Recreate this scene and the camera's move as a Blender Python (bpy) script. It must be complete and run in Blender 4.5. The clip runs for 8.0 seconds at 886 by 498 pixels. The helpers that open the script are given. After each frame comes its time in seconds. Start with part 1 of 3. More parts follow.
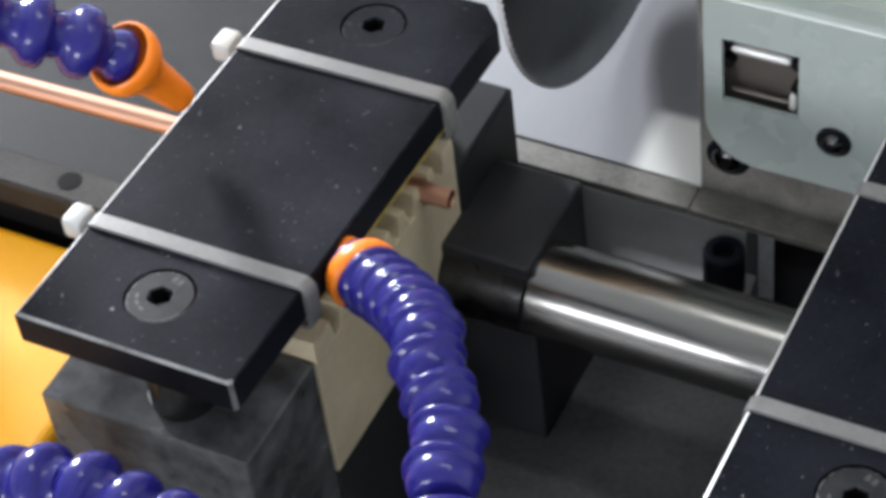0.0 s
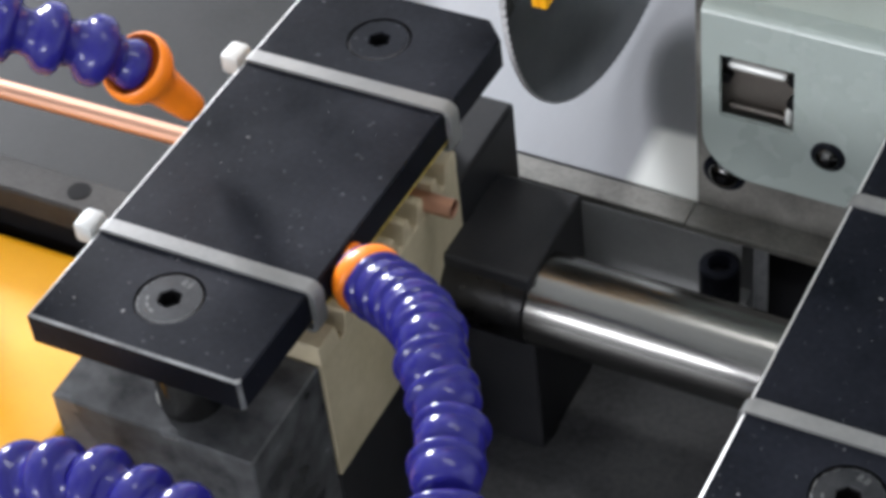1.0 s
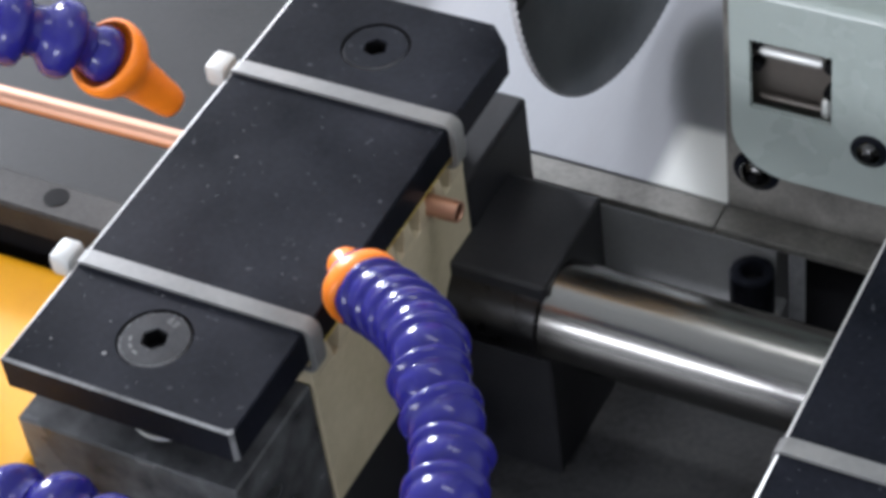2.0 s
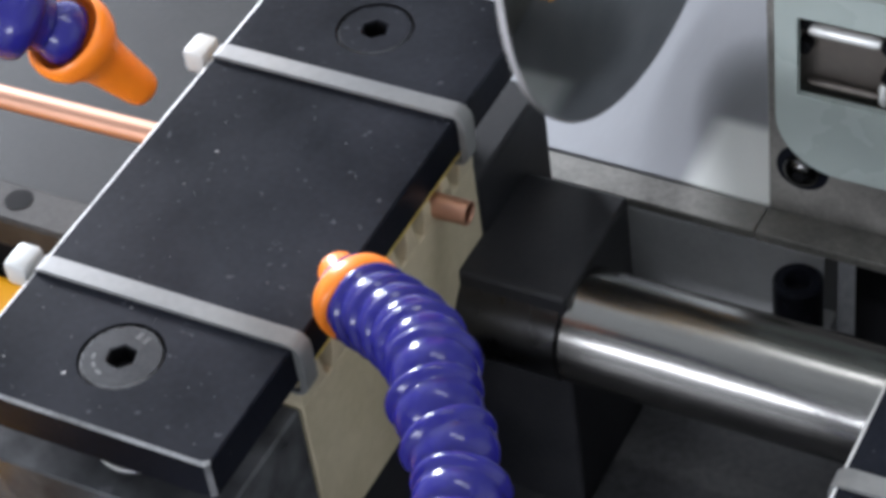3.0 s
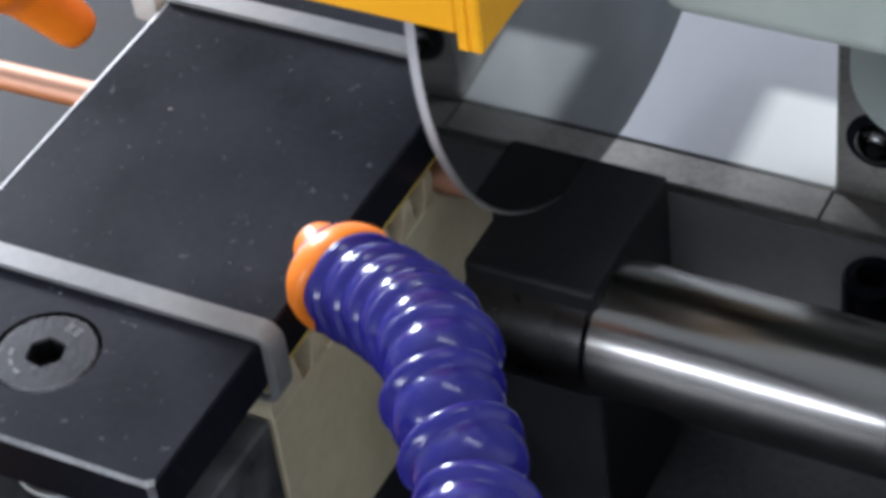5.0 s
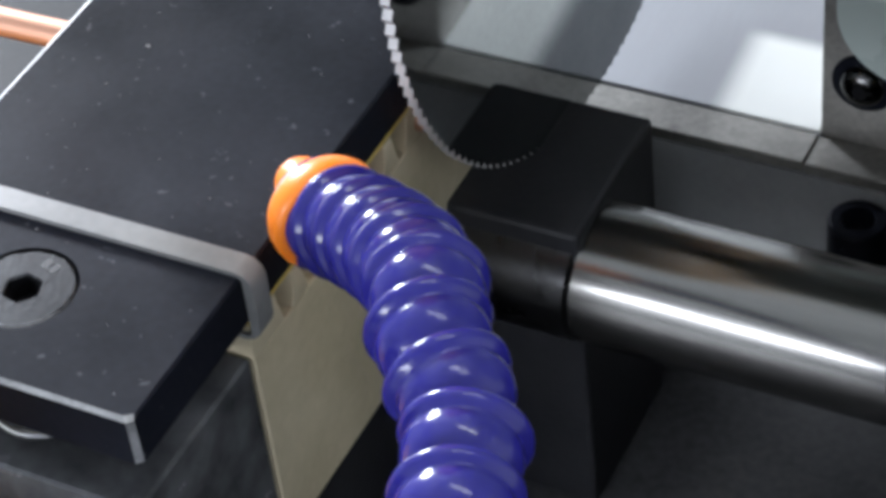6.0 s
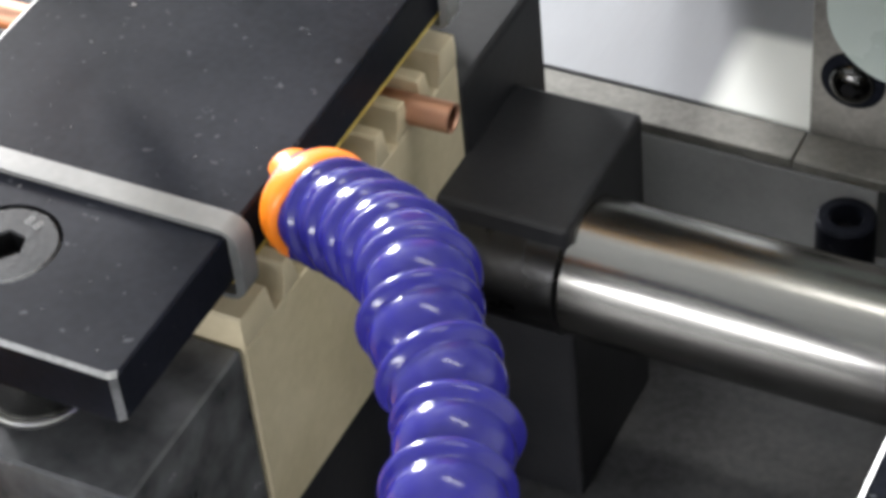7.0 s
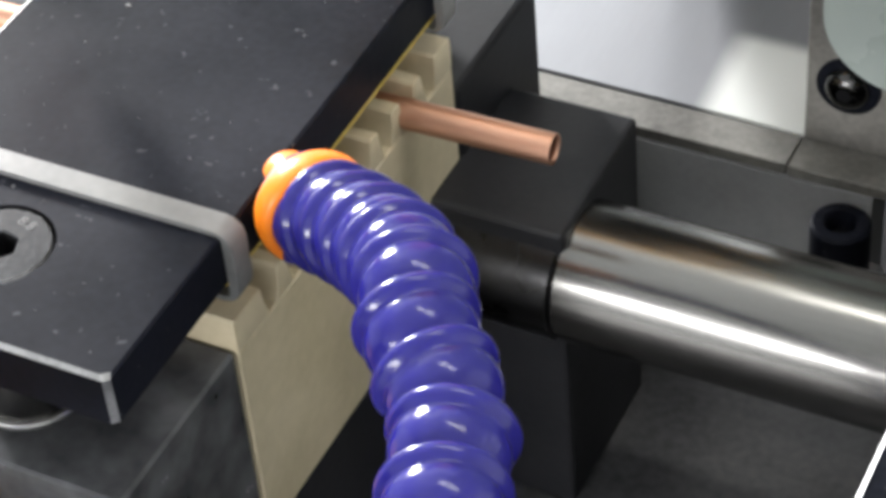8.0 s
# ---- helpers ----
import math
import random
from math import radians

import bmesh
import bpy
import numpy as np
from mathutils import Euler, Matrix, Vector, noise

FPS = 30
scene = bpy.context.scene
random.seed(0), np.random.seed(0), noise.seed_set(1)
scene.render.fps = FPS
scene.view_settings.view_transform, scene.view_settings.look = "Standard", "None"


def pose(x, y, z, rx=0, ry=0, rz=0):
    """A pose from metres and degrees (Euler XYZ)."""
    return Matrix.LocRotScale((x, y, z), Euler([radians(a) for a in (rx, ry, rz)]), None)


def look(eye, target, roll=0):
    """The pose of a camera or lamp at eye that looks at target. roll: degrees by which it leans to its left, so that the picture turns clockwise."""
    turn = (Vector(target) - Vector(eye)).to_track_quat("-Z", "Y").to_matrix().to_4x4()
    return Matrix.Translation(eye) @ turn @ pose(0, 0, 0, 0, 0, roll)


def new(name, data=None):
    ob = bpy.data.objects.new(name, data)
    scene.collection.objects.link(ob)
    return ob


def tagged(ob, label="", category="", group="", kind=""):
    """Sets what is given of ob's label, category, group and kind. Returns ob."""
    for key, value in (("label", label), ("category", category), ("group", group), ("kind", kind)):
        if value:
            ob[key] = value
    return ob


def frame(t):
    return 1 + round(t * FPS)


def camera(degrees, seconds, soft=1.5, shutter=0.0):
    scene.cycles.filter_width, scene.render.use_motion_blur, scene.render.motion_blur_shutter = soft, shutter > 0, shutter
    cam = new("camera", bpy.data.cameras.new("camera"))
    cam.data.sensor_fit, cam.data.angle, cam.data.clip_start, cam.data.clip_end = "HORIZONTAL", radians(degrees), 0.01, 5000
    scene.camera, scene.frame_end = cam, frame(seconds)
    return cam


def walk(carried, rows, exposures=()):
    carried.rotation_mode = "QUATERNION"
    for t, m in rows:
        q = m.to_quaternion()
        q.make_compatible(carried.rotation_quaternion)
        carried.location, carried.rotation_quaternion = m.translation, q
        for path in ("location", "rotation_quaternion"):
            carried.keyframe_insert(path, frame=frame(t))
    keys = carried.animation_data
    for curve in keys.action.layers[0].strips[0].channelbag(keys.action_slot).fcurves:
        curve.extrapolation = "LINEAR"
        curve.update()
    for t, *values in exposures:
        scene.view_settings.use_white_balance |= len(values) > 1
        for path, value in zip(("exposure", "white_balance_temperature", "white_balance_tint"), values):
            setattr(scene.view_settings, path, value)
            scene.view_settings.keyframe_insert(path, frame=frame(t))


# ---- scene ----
cam = camera(21.2, 8.0, soft=4.0, shutter=0.4)
PATH = [
    (0, (0.2669, -0.3138, 0.6146), (-0.0981, 0.2672, -0.1129), -8.03),
    (0.5, (0.2694, -0.3231, 0.6208), (-0.0932, 0.2661, -0.1013), -7.45),
    (1, (0.2721, -0.3322, 0.6190), (-0.0940, 0.2636, -0.0958), -7.13),
    (1.2, (0.2665, -0.3296, 0.6198), (-0.0923, 0.2662, -0.0988), -6.65),
    (2.3, (0.2544, -0.2801, 0.5472), (-0.1359, 0.3170, -0.1536), -8.78),
    (2.5, (0.2471, -0.2724, 0.5377), (-0.1441, 0.3252, -0.1622), -8.66),
    (3, (0.2319, -0.2517, 0.5127), (-0.1587, 0.3489, -0.1850), -8.68),
    (3.5, (0.2173, -0.2285, 0.4847), (-0.1750, 0.3735, -0.2108), -8.84),
    (4, (0.2156, -0.2318, 0.4804), (-0.1764, 0.3814, -0.2054), -8.38),
    (4.1, (0.2134, -0.2292, 0.4769), (-0.1767, 0.3874, -0.2069), -8.29),
    (4.2, (0.2112, -0.2266, 0.4734), (-0.1790, 0.3957, -0.2053), -8.20),
    (4.3, (0.2090, -0.2240, 0.4699), (-0.1811, 0.3998, -0.2074), -8.10),
    (4.4, (0.2067, -0.2214, 0.4665), (-0.1821, 0.4007, -0.2131), -8.01),
    (4.5, (0.2045, -0.2188, 0.4630), (-0.1845, 0.4015, -0.2180), -7.92),
    (4.7, (0.1987, -0.2123, 0.4474), (-0.1936, 0.4102, -0.2297), -7.85),
    (5, (0.1900, -0.2025, 0.4241), (-0.2001, 0.4242, -0.2505), -7.74),
    (5.2, (0.1889, -0.2038, 0.4214), (-0.1979, 0.4215, -0.2564), -7.52),
    (6.3, (0.1872, -0.2053, 0.4113), (-0.1895, 0.4237, -0.2687), -7.15),
    (6.5, (0.1885, -0.2054, 0.4128), (-0.1887, 0.4223, -0.2682), -7.08),
    (7, (0.1863, -0.2071, 0.4140), (-0.1832, 0.4235, -0.2686), -6.24),
    (7.5, (0.1848, -0.2059, 0.4140), (-0.1808, 0.4256, -0.2698), -5.68),
    (8, (0.1842, -0.2068, 0.4129), (-0.1803, 0.4274, -0.2689), -5.55),
]
walk(cam, [(t, look(eye, target, roll)) for t, eye, target, roll in PATH], exposures=[(0, -0.04, 6600, 13), (1.2, -0.06, 6600, 13), (2.5, -0.08, 6280, 15), (3.5, 0.06, 6350, 13), (4.0, 0.04, 6350, 13), (4.5, -0.34, 6350, 14), (5.2, -0.06, 6150, 14),
                            (6.3, 0.28, 6350, 12), (7.0, 0.52, 6950, 12), (8.0, 0.56, 6950, 12)])

# ---- light ----
world = bpy.data.worlds.new("world")
scene.world = world
world.use_nodes = True
sky = world.node_tree.nodes.new("ShaderNodeTexSky")
sky.sky_type, sky.sun_disc = "NISHITA", False
sky.sun_elevation, sky.sun_rotation = radians(46), radians(-60)
background = world.node_tree.nodes["Background"]
background.inputs["Strength"].default_value = 0.10
world.node_tree.links.new(sky.outputs["Color"], background.inputs["Color"])


def area_lamp(name, eye, target, sx, sy, watts, colour):
    data = bpy.data.lights.new(name, "AREA")
    data.shape, data.size, data.size_y = "RECTANGLE", sx, sy
    data.energy, data.color = watts, colour
    ob = new(name, data)
    ob.matrix_world = look(eye, target)
    return ob


# daylight in the hall's two window openings, and the tubes of the hall's ceiling lamps
area_lamp("window_daylight_west", (-2.50, 1.75, 1.05), (0, 0.08, 0.1), 0.5, 0.5, 205, (0.90, 0.95, 1.0))
area_lamp("window_daylight_south", (-0.45, -2.20, 0.68), (0.05, 0.1, 0.05), 1.1, 0.26, 30, (0.92, 0.96, 1.0))
area_lamp("right_tube_light", (0.40, 0.30, 1.95), (0.40, 0.30, 0), 1.2, 0.14, 9, (0.97, 1.0, 0.97))
area_lamp("rear_tube_light", (-0.75, 1.75, 2.02), (-0.75, 1.75, 0), 1.2, 0.12, 1.5, (0.97, 1.0, 0.97))


# ---- materials ----
def mat(name, base, rough=0.5, metal=0.0, vary=0.15, grain=60.0, bump=0.05, second=None, spots=None, coat=0.0, spec=0.5,
        stretch=(1, 1, 1), blotch=9.0, rough_vary=0.12):
    """A surface with fine grain, larger blotches and, where given, specks (colour, scale, amount)."""
    m = bpy.data.materials.new(name)
    m.use_nodes = True
    nt = m.node_tree
    n, link = nt.nodes, nt.links.new
    b = n["Principled BSDF"]
    b.inputs["Metallic"].default_value = metal
    b.inputs["Specular IOR Level"].default_value = spec
    b.inputs["Coat Weight"].default_value = coat
    b.inputs["Coat Roughness"].default_value = 0.12
    co = n.new("ShaderNodeTexCoord")
    mp = n.new("ShaderNodeMapping")
    mp.inputs["Scale"].default_value = stretch
    link(co.outputs["Object"], mp.inputs["Vector"])
    big = n.new("ShaderNodeTexNoise")
    big.inputs["Scale"].default_value, big.inputs["Detail"].default_value = blotch * 4, 5
    fine = n.new("ShaderNodeTexNoise")
    fine.inputs["Scale"].default_value, fine.inputs["Detail"].default_value = grain * 14, 3
    link(mp.outputs[0], big.inputs["Vector"])
    link(mp.outputs[0], fine.inputs["Vector"])
    mix = n.new("ShaderNodeMix")
    mix.data_type = "RGBA"
    dark = [c * (1 - vary) for c in base]
    light = second if second else [min(1, c * (1 + vary)) for c in base]
    mix.inputs[6].default_value = (*dark, 1)
    mix.inputs[7].default_value = (*light, 1)
    add = n.new("ShaderNodeMath")
    add.operation = "MULTIPLY_ADD"
    add.inputs[1].default_value = 0.35
    ramp = n.new("ShaderNodeMapRange")
    ramp.inputs[1].default_value, ramp.inputs[2].default_value = 0.42, 0.88
    link(fine.outputs[0], add.inputs[0])
    link(big.outputs[0], add.inputs[2])
    link(add.outputs[0], ramp.inputs[0])
    link(ramp.outputs[0], mix.inputs[0])
    colour = mix.outputs[2]
    if spots:
        sp = n.new("ShaderNodeTexNoise")
        sp.inputs["Scale"].default_value, sp.inputs["Detail"].default_value = spots[1], 2
        sr = n.new("ShaderNodeMapRange")
        sr.inputs[1].default_value, sr.inputs[2].default_value = spots[2], spots[2] + 0.04
        m2 = n.new("ShaderNodeMix")
        m2.data_type = "RGBA"
        m2.inputs[7].default_value = (*spots[0], 1)
        link(co.outputs["Object"], sp.inputs["Vector"])
        link(sp.outputs[0], sr.inputs[0])
        link(sr.outputs[0], m2.inputs[0])
        link(colour, m2.inputs[6])
        colour = m2.outputs[2]
    link(colour, b.inputs["Base Color"])
    rr = n.new("ShaderNodeMapRange")
    rr.inputs[3].default_value, rr.inputs[4].default_value = max(0.03, rough - rough_vary), min(1, rough + rough_vary)
    link(big.outputs[0], rr.inputs[0])
    link(rr.outputs[0], b.inputs["Roughness"])
    if bump:
        bp = n.new("ShaderNodeBump")
        bp.inputs["Strength"].default_value, bp.inputs["Distance"].default_value = bump, 0.001
        link(fine.outputs[0], bp.inputs["Height"])
        link(bp.outputs[0], b.inputs["Normal"])
    return m


BLACK = mat("black_oxide_steel", (0.0032, 0.0044, 0.0080), 0.40, 0.0, 0.3, 40, 0.04, second=(0.0148, 0.0160, 0.0228),
            spots=((0.050, 0.053, 0.061), 420, 0.70), spec=0.055, blotch=6, rough_vary=0.2)
BOSS = mat("smooth_black_boss", (0.045, 0.045, 0.047), 0.28, 1.0, 0.3, 40, 0.04)
BLACKDARK = mat("black_oxide_body", (0.010, 0.011, 0.014), 0.5, 0.0, 0.3, 40, 0.08, second=(0.020, 0.020, 0.023), spec=0.24)
BOLT = mat("worn_bolt_steel", (0.011, 0.012, 0.015), 0.42, 0.0, 0.3, 60, 0.10, second=(0.034, 0.035, 0.039), spec=0.16, blotch=20)
DOME = mat("dark_polished_steel", (0.06, 0.06, 0.06), 0.17, 1.0, 0.15, 40, 0.02, rough_vary=0.04)
BLOCK = mat("worn_black_block", (0.010, 0.011, 0.013), 0.26, 0.0, 0.3, 8, 0.01, second=(0.110, 0.112, 0.118), spec=0.3, blotch=7)
WORN = mat("worn_edge_steel", (0.08, 0.08, 0.082), 0.42, 0.4, 0.5, 60, 0.1, second=(0.36, 0.36, 0.37), blotch=14)
CHIP = mat("dull_metal_chip", (0.26, 0.26, 0.26), 0.5, 0.3, 0.4, 60, 0.1)
EDGE = mat("bare_edge_steel", (0.62, 0.62, 0.62), 0.5, 0.25, 0.25, 60, 0.1)
CREAM = mat("cream_plastic", (0.45, 0.385, 0.255), 0.5, 0, 0.10, 30, 0.05, second=(0.57, 0.49, 0.345))
PAD = mat("amber_plastic", (0.62, 0.46, 0.10), 0.45, 0, 0.12, 30, 0.05)
NYLON = mat("white_nylon", (0.145, 0.147, 0.150), 0.5, 0, 0.12, 30, 0.08, second=(0.21, 0.21, 0.208), spec=0.3)
NYLONHEAD = mat("white_nylon_head", (0.50, 0.51, 0.51), 0.42, 0, 0.06, 30, 0.04)
BLUE = mat("blue_plastic", (0.016, 0.014, 0.158), 0.19, 0, 0.12, 20, 0.02, coat=0.05, spec=0.3, rough_vary=0.05)
ORANGE = mat("orange_plastic", (0.90, 0.22, 0.012), 0.36, 0, 0.08, 20, 0.02)
COPPER = mat("copper", (0.55, 0.315, 0.225), 0.52, 1.0, 0.10, 40, 0.05, stretch=(0.15, 1, 1))
COPPERIN = mat("copper_bore", (0.30, 0.13, 0.08), 0.5, 1.0, 0.2, 40, 0.05)
CHROME = mat("polished_steel", (0.150, 0.147, 0.143), 0.215, 1.0, 0.22, 50, 0.03, stretch=(0.06, 1, 1), rough_vary=0.09)
STEEL = mat("bare_steel", (0.50, 0.49, 0.47), 0.32, 1.0, 0.15, 40, 0.04)
BLADE = mat("saw_blade_steel", (0.27, 0.29, 0.295), 0.05, 1.0, 0.12, 50, 0.0, second=(0.35, 0.37, 0.375), rough_vary=0.02)
RIM = mat("ground_tooth_steel", (0.32, 0.315, 0.32), 0.5, 0.4, 0.15, 60, 0.05)
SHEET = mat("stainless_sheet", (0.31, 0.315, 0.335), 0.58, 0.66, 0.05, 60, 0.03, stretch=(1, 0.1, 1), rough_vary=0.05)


def lit_corner(m, x, y, width):
    """Paints a pale, matt patch of light into the sheet's colour: beyond x and nearer than y."""
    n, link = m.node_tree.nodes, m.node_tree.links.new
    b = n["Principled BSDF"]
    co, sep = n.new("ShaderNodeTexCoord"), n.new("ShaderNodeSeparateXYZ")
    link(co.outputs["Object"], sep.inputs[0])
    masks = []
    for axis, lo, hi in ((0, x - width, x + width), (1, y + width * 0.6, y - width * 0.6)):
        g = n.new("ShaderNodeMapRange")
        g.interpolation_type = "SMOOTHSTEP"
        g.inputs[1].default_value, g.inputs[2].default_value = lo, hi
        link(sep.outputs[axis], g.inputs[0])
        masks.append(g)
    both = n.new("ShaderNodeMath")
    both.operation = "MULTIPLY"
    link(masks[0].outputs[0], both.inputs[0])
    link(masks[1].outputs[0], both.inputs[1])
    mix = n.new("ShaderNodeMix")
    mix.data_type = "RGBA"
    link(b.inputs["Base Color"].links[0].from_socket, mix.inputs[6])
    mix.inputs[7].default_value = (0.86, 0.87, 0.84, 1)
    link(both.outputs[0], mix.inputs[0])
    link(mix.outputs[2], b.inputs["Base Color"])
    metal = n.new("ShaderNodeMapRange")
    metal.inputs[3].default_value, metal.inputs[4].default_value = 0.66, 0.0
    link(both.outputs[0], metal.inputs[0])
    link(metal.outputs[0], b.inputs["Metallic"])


lit_corner(SHEET, 0.0335, 0.2045, 0.004)
YELLOW = mat("yellow_paint", (0.92, 0.41, 0.008), 0.42, 0, 0.05, 40, 0.04, second=(0.95, 0.45, 0.010))
GREEN = mat("grey_green_paint", (0.35, 0.39, 0.355), 0.42, 0, 0.06, 60, 0.08, second=(0.39, 0.43, 0.395))
GREENPLATE = mat("grey_green_plate", (0.38, 0.43, 0.41), 0.27, 0, 0.025, 60, 0.03)
CAST = mat("scuffed_grey_steel", (0.135, 0.128, 0.118), 0.5, 0.2, 0.3, 50, 0.12, second=(0.27, 0.26, 0.24), blotch=14)
MARK = mat("stamped_mark_steel", (0.085, 0.085, 0.088), 0.45, 0, 0.2, 50, 0.06)
GREYDARK = mat("dark_grey_paint", (0.34, 0.34, 0.342), 0.5, 0, 0.15, 50, 0.06)
FLANGE = mat("dull_flange_steel", (0.024, 0.022, 0.021), 0.45, 0.1, 0.3, 50, 0.1, second=(0.052, 0.049, 0.047), spec=0.12)
TRAY = mat("grey_tray_paint", (0.017, 0.0178, 0.0195), 0.5, 0, 0.25, 40, 0.06, spec=0.14)
BED = mat("oily_bed_steel", (0.015, 0.016, 0.020), 0.38, 0.1, 0.3, 30, 0.08, second=(0.10, 0.10, 0.105), blotch=5)
# near-black that puts the shade in holes, sockets and notches into the colour
NEARBLACK = mat("dark_hole", (0.006, 0.006, 0.007), 0.7, 0, 0.2, 40, 0.0, spec=0.08)
WALLPAINT = mat("hall_wall_paint", (0.74, 0.75, 0.75), 0.8, 0, 0.06, 2, 0.0, blotch=0.3)
FLOORPAINT = mat("hall_floor_paint", (0.22, 0.24, 0.23), 0.6, 0, 0.12, 2, 0.0, blotch=0.3)
ROLL = mat("bright_rolled_edge", (0.80, 0.80, 0.78), 0.4, 0.4, 0.08, 40, 0.03)
GLOW = bpy.data.materials.new("lamp_tube_glow")
GLOW.use_nodes = True
GLOW.node_tree.nodes["Principled BSDF"].inputs["Emission Color"].default_value = (0.96, 1.0, 0.98, 1)
GLOW.node_tree.nodes["Principled BSDF"].inputs["Emission Strength"].default_value = 3.0


# ---- building helpers (millimetres from the closed clamp plate; the bed is 130 mm below it) ----
LIFT = 130.0


def V(x, y, z):
    return Vector((x / 1000, y / 1000, (z + LIFT) / 1000))


def part(name, bm, material, parent=None, label="", smooth=None):
    """One mesh object from bm (in millimetres), under a thing or a part. smooth: degrees below which edges are shaded round."""
    bm.transform(Matrix.Translation((0, 0, LIFT / 1000)) @ Matrix.Scale(0.001, 4))
    bmesh.ops.recalc_face_normals(bm, faces=bm.faces)
    me = bpy.data.meshes.new(name)
    bm.to_mesh(me)
    bm.free()
    for m in (material if isinstance(material, (list, tuple)) else [material]):
        me.materials.append(m)
    if smooth:
        for p in me.polygons:
            p.use_smooth = True
        me.set_sharp_from_angle(angle=radians(smooth))
    ob = new(name, me)
    if parent is not None:
        ob.parent = parent
    return tagged(ob, label)


def thing(name, label, category, group="", kind=""):
    return tagged(new(name), label, category, group, kind)


def box(bm, x0, x1, y0, y1, z0, z1, bevel=0.0, worn=0, segments=1, only=None):
    """A box with bevelled edges; worn: the material slot of the bevels; only: which edges are bevelled."""
    made = bmesh.ops.create_cube(bm, size=1)["verts"]
    for v in made:
        v.co = Vector((x0 if v.co.x < 0 else x1, y0 if v.co.y < 0 else y1, z0 if v.co.z < 0 else z1))
    if bevel:
        edges = list({e for v in made for e in v.link_edges})
        if only:
            edges = [e for e in edges if only(*[w.co for w in e.verts])]
        bmesh.ops.bevel(bm, geom=edges, offset=bevel, segments=segments, affect="EDGES", profile=0.5, material=worn)
    return bm


def prism(bm, outline, axis, lo, hi, bevel=0.0):
    """An outline of (u, v) pushed along an axis: x (u=y, v=z), y (u=x, v=z) or z (u=x, v=y)."""
    def at(u, v, w):
        return {"x": (w, u, v), "y": (u, w, v), "z": (u, v, w)}[axis]
    a = [bm.verts.new(at(u, v, lo)) for u, v in outline]
    b = [bm.verts.new(at(u, v, hi)) for u, v in outline]
    k = len(outline)
    faces = [bm.faces.new(a[::-1]), bm.faces.new(b)]
    for i in range(k):
        faces.append(bm.faces.new((a[i], a[(i + 1) % k], b[(i + 1) % k], b[i])))
    if bevel:
        edges = [e for f in faces[:2] for e in f.edges]
        bmesh.ops.bevel(bm, geom=edges, offset=bevel, segments=2, affect="EDGES", profile=0.5)
    return bm


def lathe(bm, profile, m=None, n=32, cap=True):
    """A turned body: profile of (radius, height) about z, set by the matrix m."""
    m = m or Matrix()
    rings = []
    for r, h in profile:
        rings.append([bm.verts.new(m @ Vector((r * math.cos(2 * math.pi * i / n), r * math.sin(2 * math.pi * i / n), h))) for i in range(n)])
    for a, b in zip(rings, rings[1:]):
        for i in range(n):
            bm.faces.new((a[i], a[(i + 1) % n], b[(i + 1) % n], b[i]))
    if cap:
        bm.faces.new(rings[0][::-1])
        bm.faces.new(rings[-1])
    return bm


def along_x(x, y, z):
    return Matrix.Translation((x, y, z)) @ Matrix.Rotation(radians(90), 4, "Y")


def facing_front(x, y, z):
    """z of the body points towards -y."""
    return Matrix.Translation((x, y, z)) @ Matrix.Rotation(radians(90), 4, "X")


def rounded(x0, x1, z0, z1, r, corners="abcd", n=6):
    """A rectangle's outline with chosen round corners: a lower left, b lower right, c upper right, d upper left."""
    out = []
    for key, cx, cz, start in (("a", x0, z0, 180), ("b", x1, z0, 270), ("c", x1, z1, 0), ("d", x0, z1, 90)):
        if key in corners:
            mx, mz = cx + (r if cx == x0 else -r), cz + (r if cz == z0 else -r)
            out += [(mx + r * math.cos(radians(start + 90 * i / n)), mz + r * math.sin(radians(start + 90 * i / n))) for i in range(n + 1)]
        else:
            out.append((cx, cz))
    return out


def new_bm():
    return bmesh.new()


